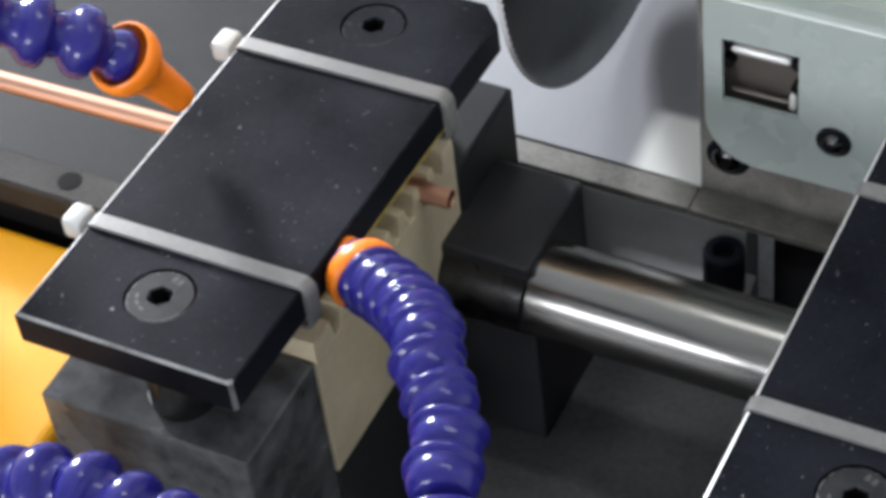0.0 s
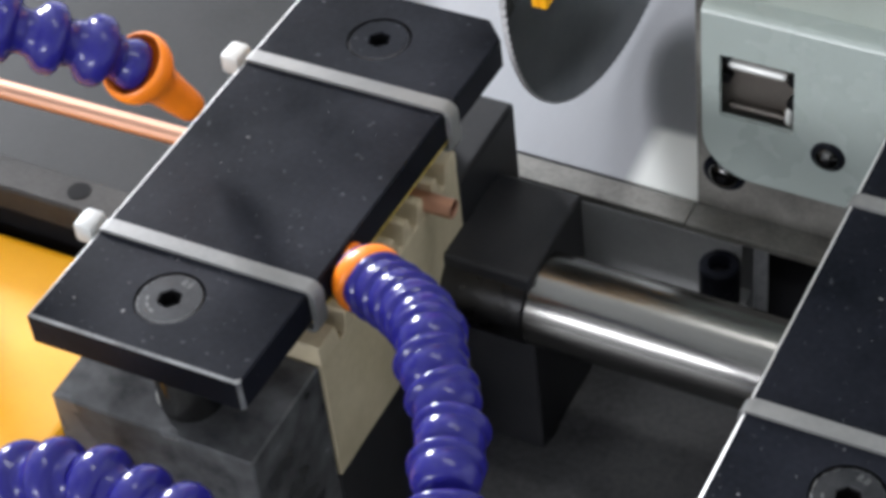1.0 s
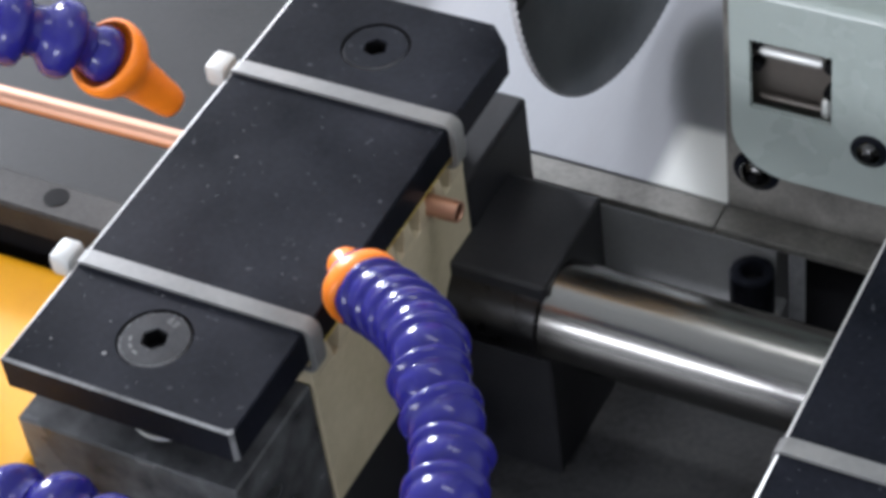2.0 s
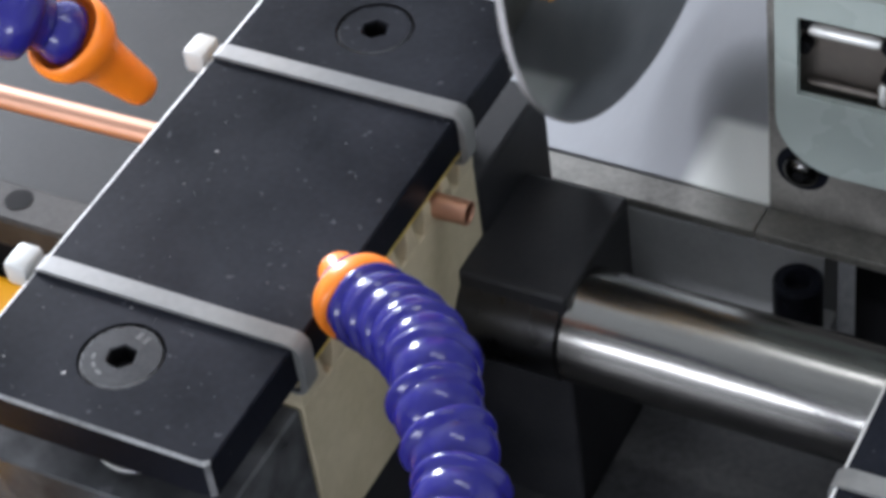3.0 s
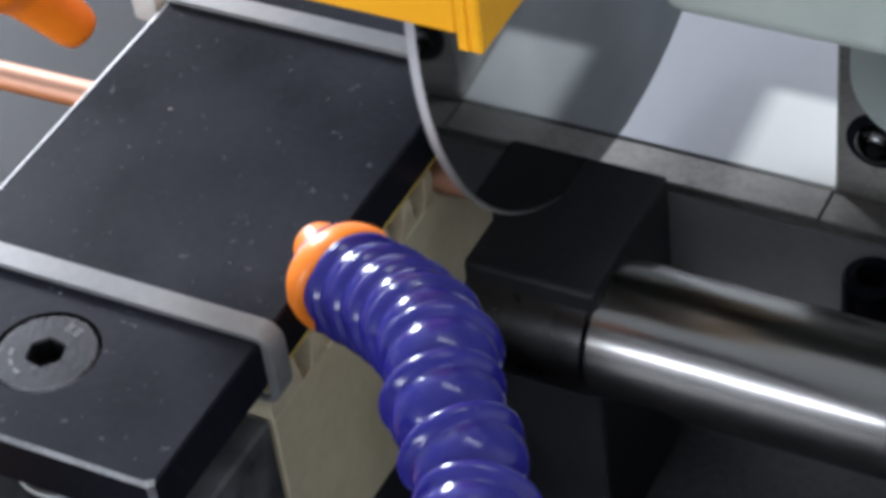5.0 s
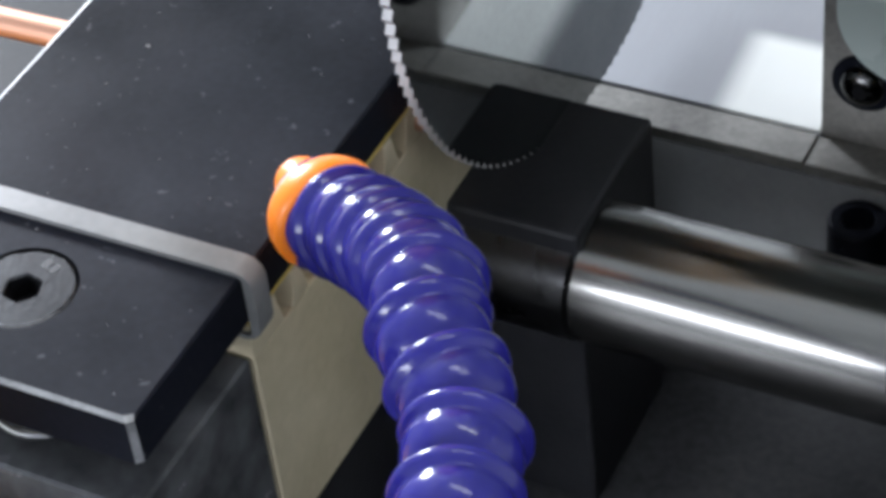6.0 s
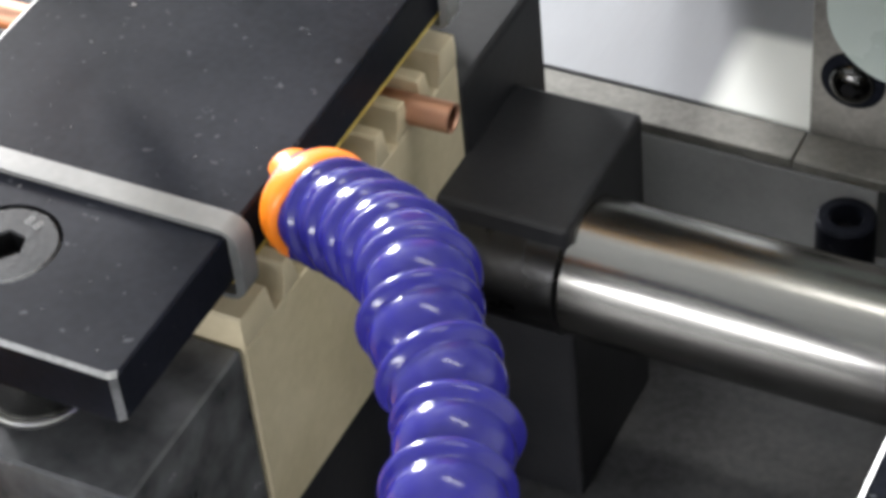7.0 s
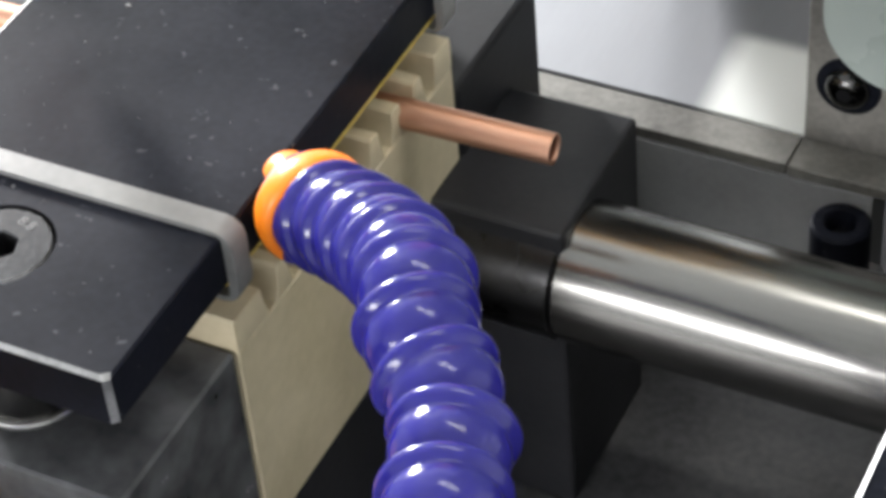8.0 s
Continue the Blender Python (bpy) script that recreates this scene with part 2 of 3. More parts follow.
# ---- hall around the machine ----
def hall():
    x0, x1, y0, y1, z0, z1 = -2600, 2400, -2300, 2600, -1080, 2000
    t = 120
    floor = part("floor", box(new_bm(), x0 - t, x1 + t, y0 - t, y1 + t, z0 - t, z0), FLOORPAINT)
    tagged(floor, "grey-green painted concrete hall floor", "floor", kind="structure")
    ceiling = part("ceiling", box(new_bm(), x0 - t, x1 + t, y0 - t, y1 + t, z1, z1 + t), WALLPAINT)
    tagged(ceiling, "pale painted hall ceiling", "ceiling", kind="structure")
    for name, b in (("wall_north", (x0, x1, y1, y1 + t)), ("wall_east", (x1, x1 + t, y0 - t, y1 + t))):
        w = part(name, box(new_bm(), *b, z0, z1), WALLPAINT)
        tagged(w, "pale painted hall wall", "wall", kind="structure")
    # the window walls: four pieces round each opening
    bm = new_bm()
    box(bm, x0 - t, x0, y0 - t, 1300, z0, z1)
    box(bm, x0 - t, x0, 2200, y1 + t, z0, z1)
    box(bm, x0 - t, x0, 1300, 2200, z0, 450)
    box(bm, x0 - t, x0, 1300, 2200, 1400, z1)
    tagged(part("wall_west", bm, WALLPAINT), "pale painted hall wall with a window opening", "wall", kind="structure")
    bm = new_bm()
    box(bm, x0, -1100, y0 - t, y0, z0, z1)
    box(bm, 200, x1, y0 - t, y0, z0, z1)
    box(bm, -1100, 200, y0 - t, y0, z0, 400)
    box(bm, -1100, 200, y0 - t, y0, 740, z1)
    tagged(part("wall_south", bm, WALLPAINT), "pale painted hall wall with a wide window opening", "wall", kind="structure")
    for x, y in ((-750, 1750), (400, 300)):
        lamp = thing("ceiling_lamp", "white ceiling lamp with a long glowing tube", "lamp", "ceiling lamps")
        part("housing", box(new_bm(), x - 640, x + 640, y - 60, y + 60, 1945, 2000, 6), NYLON, lamp)
        part("tube", lathe(new_bm(), [(13, -590), (13, 590)], along_x(x, y, 1928), 16), GLOW, lamp)


hall()


# ---- machine bed and casing ----
def machine():
    bed = part("machine_bed", box(new_bm(), -420, 700, -420, 620, -1080, -130, 4, 0, 2), BED)
    tagged(bed, "oily dark steel machine bed", "machine bed", kind="structure")
    # feed table with a flanged tray and the yellow casing before it
    tray = thing("feed_tray", "dark grey painted sheet-metal feed tray", "tray", kind="structure")
    bm = new_bm()
    box(bm, -420, -84, 98.2, 330, -56, -50, 0.8)
    part("tray_floor", bm, TRAY, tray)
    bm = new_bm()
    box(bm, -420, -84, 84.0, 98.0, -56, -45, 1.2, 0, 2)
    part("tray_flange", bm, FLANGE, tray)
    for x in (-125.5, -191.5, -257.5):
        part("screw_hole", lathe(new_bm(), [(4.0, 0), (4.0, 0.25)], Matrix.Translation((x, 92.2, -45.05)), 24), NEARBLACK, tray)
    part("tray_front", box(new_bm(), -420, -84, 85.5, 92, -130, -56.2), NEARBLACK, tray, "near-black front wall under the flange")
    case = part("yellow_casing", box(new_bm(), -420, -86, -45, 80.5, -130, -63, 3, 0, 3), YELLOW)
    tagged(case, "orange-yellow painted sheet-metal machine casing", "machine casing", kind="structure")


machine()


# ---- rear of the machine ----
def socket_screw(name, m, r, h, label, dark=NEARBLACK, body=BLACK):
    """A socket-head screw standing along its matrix's z."""
    s = thing(name, label, "screw")
    part("head", lathe(new_bm(), [(r * 0.97, 0), (r, 0.4), (r, h - 0.7), (r - 0.7, h), (r * 0.58, h), (r * 0.54, h - 0.4), (r * 0.54, h - 6.0)], m, 30), body, s, smooth=40)
    part("socket", lathe(new_bm(), [(r * 0.53, h - 5.9), (r * 0.53, h - 5.0)], m, 6), dark, s, "black hexagon socket")
    return s


def button_screw(name, m, r, label, dome=None):
    s = thing(name, label, "screw")
    part("washer", lathe(new_bm(), [(r * 1.4, 0), (r * 1.4, 0.8), (r * 1.25, 1.1)], m, 28), BLACK, s, "black washer", smooth=40)
    prof = [(r * math.cos(radians(a)), 1.1 + r * 0.62 * math.sin(radians(a))) for a in range(0, 66, 13)]
    part("head", lathe(new_bm(), prof, m, 24), dome or STEEL, s, "domed head", smooth=50)
    part("socket", lathe(new_bm(), [(r * 0.36, 1.1 + r * 0.5), (r * 0.34, 1.15 + r * 0.57)], m, 6), NEARBLACK, s)
    return s


def rear():
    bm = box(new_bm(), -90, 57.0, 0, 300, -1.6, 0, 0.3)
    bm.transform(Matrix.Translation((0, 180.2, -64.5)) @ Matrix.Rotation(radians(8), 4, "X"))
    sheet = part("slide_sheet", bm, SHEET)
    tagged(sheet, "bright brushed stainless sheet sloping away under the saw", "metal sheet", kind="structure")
    for x0, x1, top in ((-90, 56.9, -65.0), (57.1, 240, -65.3)):
        ledge = part("rear_ledge", box(new_bm(), x0, x1, 169.5, 179.9, top - 3.0, top, 0.3), CAST)
        tagged(ledge, "scuffed grey steel ledge before the sheet", "ledge", kind="structure")
    panel = part("rear_panel", box(new_bm(), -90, 77.0, 169.2, 179.8, -130, -68.4), GREYDARK)
    tagged(panel, "dark grey painted panel under the ledge", "panel", kind="structure")
    # added sheet; the darkness of the open recess is put into its colour
    recess = part("recess_shade", box(new_bm(), 77.1, 240, 194, 200, -130, -68.7), NEARBLACK)
    tagged(recess, "near-black sheet for the shade in the recess under the ledge", "recess", kind="structure")
    block = part("rear_block", box(new_bm(), 57.2, 240, 180, 240, -72, 150, 0.6), CAST)
    tagged(block, "scuffed grey steel block beside the sheet", "block", kind="structure")
    socket_screw("cap_screw", Matrix.Translation((73.0, 160, -86)), 6.7, 17.5, "black socket-head cap screw behind the guide rod")
    stand = part("screw_bracket", box(new_bm(), 65, 81, 152, 169.0, -96, -86.1, 1.0), GREYDARK)
    tagged(stand, "dark grey steel bracket under the cap screw", "bracket")
    button_screw("panel_screw", facing_front(67.0, 180, -47.5), 5.2, "black button screw with a glossy dome on the grey block", DOME)

    cover = thing("cover_plate", "grey-green painted cover plate with a square window", "cover plate")
    bm = new_bm()
    wx0, wx1, wz0, wz1 = 70.0, 94.0, -11.5, 13.5
    # plate as four pieces round the window
    prism(bm, rounded(64.2, 240, -36.5, wz0, 17, "a", 10), "y", 168.0, 170.0)
    prism(bm, [(64.2, wz0), (wx0, wz0), (wx0, wz1), (64.2, wz1)], "y", 168.0, 170.0)
    prism(bm, [(wx1, wz0), (240, wz0), (240, wz1), (wx1, wz1)], "y", 168.0, 170.0)
    prism(bm, [(64.2, wz1), (240, wz1), (240, 28.5), (64.2, 28.5)], "y", 168.0, 170.0)
    bmesh.ops.remove_doubles(bm, verts=bm.verts, dist=0.01)
    part("plate", bm, GREENPLATE, cover)
    bm = new_bm()
    prism(bm, [(168.0, 28.6), (168.6, 30.2), (170.2, 31.0), (260, 31.0), (260, 29.0), (170.4, 29.0), (170.0, 28.6)], "x", 64.2, 240)
    part("folded_edge", bm, GREENPLATE, cover, smooth=50)
    part("side_flange", box(new_bm(), 64.2, 66.0, 170.2, 179.9, -24, 28.4), GREENPLATE, cover)
    CATCH = mat("brown_zinc_steel", (0.16, 0.14, 0.125), 0.3, 0.6, 0.15, 40, 0.05)
    catch = thing("latch_catch", "brown-grey steel catch behind the cover's window", "latch")
    part("catch_plate", box(new_bm(), 67.5, 96, 175, 177, -14, 16), CATCH, catch)
    part("top_roll", lathe(new_bm(), [(1.1, -10.0), (1.6, -8.6), (1.6, 7.2), (1.1, 8.4)], along_x(81.6, 172.6, 6.9), 16), ROLL, catch, "bright rolled edge", smooth=50)
    part("side_roll", lathe(new_bm(), [(0.8, -3.4), (1.4, -2.3), (1.4, 2.3), (0.8, 3.4)], Matrix.Translation((91.0, 172.5, -9.1)), 16), ROLL, catch, smooth=50)
    for z in (6.5, -2.9):
        part("notch", lathe(new_bm(), [(2.2, -1.5), (2.2, 1.5)], facing_front(92.6, 172.8, z), 18), NEARBLACK, catch)
    for x, z, r in ((70.6, 8.6, 1.5), (70.4, 1.2, 1.9)):
        part("notch", lathe(new_bm(), [(r, -1.5), (r, 1.5)], facing_front(x, 172.8, z), 18), NEARBLACK, catch)
    part("lower_roll", lathe(new_bm(), [(0.7, -9.5), (1.0, -8.6), (1.0, 8.2), (0.7, 9.0)], along_x(80.6, 173.2, -10.6), 14), CATCH, catch, smooth=50)
    button_screw("cover_screw", facing_front(105.4, 168, -16.6), 3.9, "steel button screw with a black washer in the cover", DOME)


rear()


# ---- clamps ----
W, L, THICK = 70.3, 164.5, 11.2
TIE_N, TIE_F = 39.2, 121.4


def plate_mesh():
    """The plate with chamfered edges and two round wells for the bolt heads."""
    bm = new_bm()
    c = 0.5

    def loop(inset, z):
        k, w = 7.5, 1.1
        return [bm.verts.new(p) for p in ((-W + inset * 1.5, inset * 2.0, z), (-inset * 2 - w, inset * 2.0, z), (-inset, inset * 2 + w, z), (-inset, L - k, z), (-k, L - inset, z), (-W + inset * 1.5, L - inset, z))]

    a, b, d, e = loop(c, 0), loop(0, -c), loop(0, -THICK + 0.5), loop(0.5, -THICK)
    for p, q, slot in ((a, b, 1), (b, d, 0), (d, e, 0)):
        for i in range(6):
            worn = 3 if slot == 1 and i == 5 else 1 if i == 1 else 0 if i in (2, 3, 4) else slot
            bm.faces.new((p[i], p[(i + 1) % 6], q[(i + 1) % 6], q[i])).material_index = worn
    bm.faces.new(e)
    edges = [bm.edges.get((a[i], a[(i + 1) % 6])) for i in range(6)]
    n = 40
    for y in (21.0, 143.5):
        up = [bm.verts.new((-35.6 + 10.3 * math.cos(2 * math.pi * i / n), y + 10.3 * math.sin(2 * math.pi * i / n), 0)) for i in range(n)]
        lo = [bm.verts.new((v.co.x, v.co.y, -6.5)) for v in up]
        for i in range(n):
            bm.faces.new((up[i], up[(i + 1) % n], lo[(i + 1) % n], lo[i])).material_index = 2
        bm.faces.new(lo).material_index = 2
        edges += [bm.edges.get((up[i], up[(i + 1) % n])) for i in range(n)]
    bmesh.ops.triangle_fill(bm, edges=edges, use_beauty=True)
    return bm


def chips(top):
    """Loose bright metal chips and dust on the plate."""
    rnd = random.Random(7)
    bm = new_bm()
    for i in range(170):
        x, y = rnd.uniform(-W + 3, -2), rnd.uniform(2, L - 8)
        if math.hypot(x + 36.1, y - 21) < 10.9 or math.hypot(x + 36.1, y - 143.5) < 10.9 or rnd.random() < (y / 120) ** 0.6:
            continue
        if abs(y - TIE_N) < 3.5 or abs(y - TIE_F) < 3.5:
            continue
        r = rnd.uniform(0.10, 0.26) * (3.0 if rnd.random() < 0.14 else 1)
        a0 = rnd.uniform(0, 6.28)
        low = [bm.verts.new((x + r * rnd.uniform(0.5, 1.3) * math.cos(a0 + a), y + r * rnd.uniform(0.4, 1.2) * math.sin(a0 + a), 0.01)) for a in (0, 1.5, 3.0, 4.6)]
        tip = bm.verts.new((x, y, 0.10 + min(r, 0.3) * 0.4))
        for k in range(4):
            bm.faces.new((low[k], low[(k + 1) % 4], tip))
    ob = part("metal_chips", bm, CHIP, top, "tiny bright metal chips and dust")
    return tagged(ob, kind="stuff")


def bolt_mesh(m):
    """A countersunk head with a hexagon socket sunk into it."""
    bm, n = new_bm(), 48
    rnd = random.Random(3)
    rings = []
    for kind, r, z in (("c", 9.4, -5.5), ("c", 9.75, -0.7), ("c", 9.3, -0.15), ("c", 7.4, -0.1), ("h", 3.6, -0.1), ("h", 3.3, -0.5), ("h", 3.3, -5.0)):
        ring = []
        for i in range(n):
            a = 2 * math.pi * i / n
            q = r if kind == "c" else r * math.cos(radians(30)) / math.cos((a + radians(12)) % radians(60) - radians(30)) * 1.1
            if kind == "c" and -1 < z < -0.12:
                q += rnd.uniform(-0.22, 0.16)
            ring.append(bm.verts.new(m @ Vector((q * math.cos(a), q * math.sin(a), z))))
        rings.append(ring)
    for k, (a, b) in enumerate(zip(rings, rings[1:])):
        for i in range(n):
            bm.faces.new((a[i], a[(i + 1) % n], b[(i + 1) % n], b[i])).material_index = 1 if k >= 5 else 2 if k == 1 else 0
    bm.faces.new(rings[-1]).material_index = 1
    return bm


def clamp_plate(name, head_side, label):
    """The pressing plate, its origin at the closed plate's near right corner."""
    top = thing(name, label, "clamp plate", "clamp plates")
    part("plate", plate_mesh(), [BLACK, WORN, NEARBLACK, EDGE], top)
    chips(top)
    for y in (21.0, 143.5):
        m = Matrix.Translation((-35.6, y, 0))
        bolt = part("bolt", bolt_mesh(m), [BOLT, NEARBLACK, WORN] if y < 100 else [BLACK, NEARBLACK, BLOCK], top, "worn black countersunk bolt head", smooth=30)
        if y < 100:
            grade_marks(bolt, m)
    part("pad", box(new_bm(), -68, -0.9, 38, 124, -THICK - 2.2, -THICK - 0.05, 0.4), PAD, top, "amber plastic pad under the plate")
    for y in (15.5, 143.5):
        part("piston", lathe(new_bm(), [(9.4, -58), (9.4, -THICK - 0.05)], Matrix.Translation((-31.5, y, 0)), 32), CHROME, top, "bright steel piston rod", smooth=40)
    for y in (TIE_N, TIE_F):
        tie = tie_band(top, y)
        tie_head(tie, y, head_side)
    return top


def grade_marks(bolt, m):
    """The strength mark 8.8 and the worn maker's letters, which cannot be read."""
    curve = bpy.data.curves.new("grade", "FONT")
    curve.body, curve.size, curve.align_x, curve.align_y, curve.extrude = "8.8", 0.0030, "CENTER", "CENTER", 0.00004
    tmp = bpy.data.objects.new("grade", curve)
    me = bpy.data.meshes.new_from_object(tmp)
    me.materials.append(MARK)
    ob = new("grade_mark", me)
    ob.parent = bolt
    ob.matrix_basis = Matrix.Translation(V(*(m @ Vector((1.8, 6.5, -0.05))))) @ Matrix.Rotation(radians(-16), 4, "Z")
    for a in (200, 224, 248):
        x, y = 6.5 * math.cos(radians(a)), 6.5 * math.sin(radians(a))
        bm = box(new_bm(), -0.9, 0.9, -0.4, 0.4, -0.12, -0.04)
        bm.transform(m @ Matrix.Translation((x, y, 0)) @ Matrix.Rotation(radians(a - 90), 4, "Z"))
        part("letter_bar", bm, MARK, bolt)


def tie_band(top, y):
    """A cable tie round the plate and the pad."""
    w, t, r = 5.0, 1.1, 3.6
    lo, hi = -THICK - 4.2, 0.2
    inner = rounded(-W - 0.3, 0.3, lo + t, hi, 1.0, "abcd", 3)
    outer = rounded(-W - 0.3 - t, 0.3 + t + 0.9, lo, hi + t, r, "abcd", 3)
    bm = new_bm()
    a = [[bm.verts.new((u, yy, v)) for u, v in ring] for ring in (inner, outer) for yy in (y - w / 2, y + w / 2)]
    k = len(inner)
    for i in range(k):
        j = (i + 1) % k
        for p, q in ((0, 1), (1, 3), (3, 2), (2, 0)):
            bm.faces.new((a[p][i], a[p][j], a[q][j], a[q][i]))
    return part("cable_tie", bm, NYLON, top, "translucent white nylon cable tie", smooth=40)


def tie_head(tie, y, side):
    x = -W - 1.6 if side < 0 else 1.6
    bm = box(new_bm(), min(x, x + side * 6.5), max(x, x + side * 6.5), y - 4.3, y + 4.3, -5.6, 1.4, 1.3, 0, 2)
    part("tie_head", bm, NYLONHEAD, tie, smooth=40)
    bm = box(new_bm(), x + side * 6.0 - 1, x + side * 6.0 + 1.2, y - 2.6, y + 2.6, -7.5, -1.5, 0.5)
    part("tie_tail", bm, NYLON, tie)


def clamp_body(name, label):
    """Fixed lower part of a clamp: near block, pillar, base and boss."""
    body = thing(name, label, "clamp", "tube clamps")
    near = new_bm()
    box(near, -69.5, -1.6, -2.0, 37.2, -130, -21, 0.6, 0)
    part("near_block", near, [BLOCK, WORN], body)
    pil = new_bm()
    box(pil, -69, -0.5, 126.6, 166.5, -130, -28, 1.4, 0, 2)
    part("pillar", pil, BLACKDARK, body)
    part("middle_block", box(new_bm(), -69, -1.4, 37.3, 126.5, -130, -72, 0.8), BLACKDARK, body)
    part("base_block", box(new_bm(), -70, 29, 112, 152.5, -130, -46.5, 1.2, 0, 2), BLACKDARK, body)
    part("boss", lathe(new_bm(), [(15.9, -3), (15.9, 28.2), (15.2, 29)], along_x(-1, 121.5, -64.3), 48), BOSS, body, smooth=40)
    for y in (15.5, 143.5):
        z = -21 if y < 100 else -28
        part("bush", lathe(new_bm(), [(10.6, z + 0.05), (10.6, z + 0.5), (10.2, z + 0.9), (9.5, z + 0.9)], Matrix.Translation((-31.5, y, 0)), 36), STEEL, body, "bright steel guide bush", smooth=40)
    return body


clamp_body("tube_clamp", "black oxide steel clamp body with boss and pillar")
plate_left = clamp_plate("clamp_plate", -1, "black steel clamp plate with two cable ties round it")
plate_right = clamp_plate("clamp_plate", 1, "black steel clamp plate of the second clamp with cable ties")


def second_body():
    body = thing("tube_clamp", "black oxide steel base of the second clamp", "clamp", "tube clamps")
    part("near_block", box(new_bm(), 127, 193, 4, 58, -130, -21, 0.7, 1), [BLACKDARK, WORN], body)
    part("middle_block", box(new_bm(), 133, 193, 58.1, 172, -130, -26, 0.8), BLACKDARK, body)
    return body


body_right = second_body()


def lower_jaw():
    """Cream jaw with a row of V notches cut in steps along its top."""
    jaw = thing("lower_jaw", "cream plastic lower jaw with a row of notches", "jaw")
    y0, y1, top, low = 37.6, 126.4, -13.8, -71.8
    part("jaw_block", box(new_bm(), -66, -1.0, y0, y1, low, top - 8.0, 0.35), CREAM, jaw)
    notches = [107.0 + 9.4 * k for k in range(-6, 2)]
    ends = [y0] + [y for n in notches for y in (n - 3.0, n + 3.0)] + [y1]
    for a, b in zip(ends[::2], ends[1::2]):
        lo, hi = (0.0 if a == y0 else 1.6), (0.0 if b == y1 else 1.6)
        out = [(a - lo, top - 8.02), (b + hi, top - 8.02), (b + hi * 0.55, top - 6.2), (b + hi * 0.15, top - 3.4), (b, top - 0.5), (b - 0.5, top), (a + 0.5, top),
               (a, top - 0.5), (a - lo * 0.15, top - 3.4), (a - lo * 0.55, top - 6.2)]
        part("tooth", prism(new_bm(), out, "x", -66, -1.0, 0.35), CREAM, jaw, smooth=35)
    return jaw


lower_jaw()


def copper_tube():
    tube = thing("copper_tube", "thin round copper tube held in the clamp", "tube")
    y, z, r = 107.0, -18.4, 3.2
    m = Matrix.Translation((8, y, z)) @ Matrix.Rotation(radians(1.6), 4, "Z") @ along_x(-8, 0, 0)
    part("tube_wall", lathe(new_bm(), [(2.45, 6), (2.45, 7.7), (2.6, 7.9), (r, 7.9), (r, -420)], m, 32, cap=False), COPPER, tube, smooth=40)
    part("bore", lathe(new_bm(), [(2.44, -30), (2.44, 7.4)], m, 28, cap=False), COPPERIN, tube, "dark inside of the tube", smooth=40)
    part("bore_end", lathe(new_bm(), [(2.4, -2.0), (2.4, -1.0)], m, 20), NEARBLACK, tube)
    return tube


tube = copper_tube()

rod = part("guide_rod", lathe(new_bm(), [(14.8, 28.1), (15.6, 28.5), (15.6, 330), (15.0, 331)], along_x(0, 121.5, -64.3), 72), CHROME, smooth=40)
tagged(rod, "polished round steel guide rod between the clamps", "guide rod")


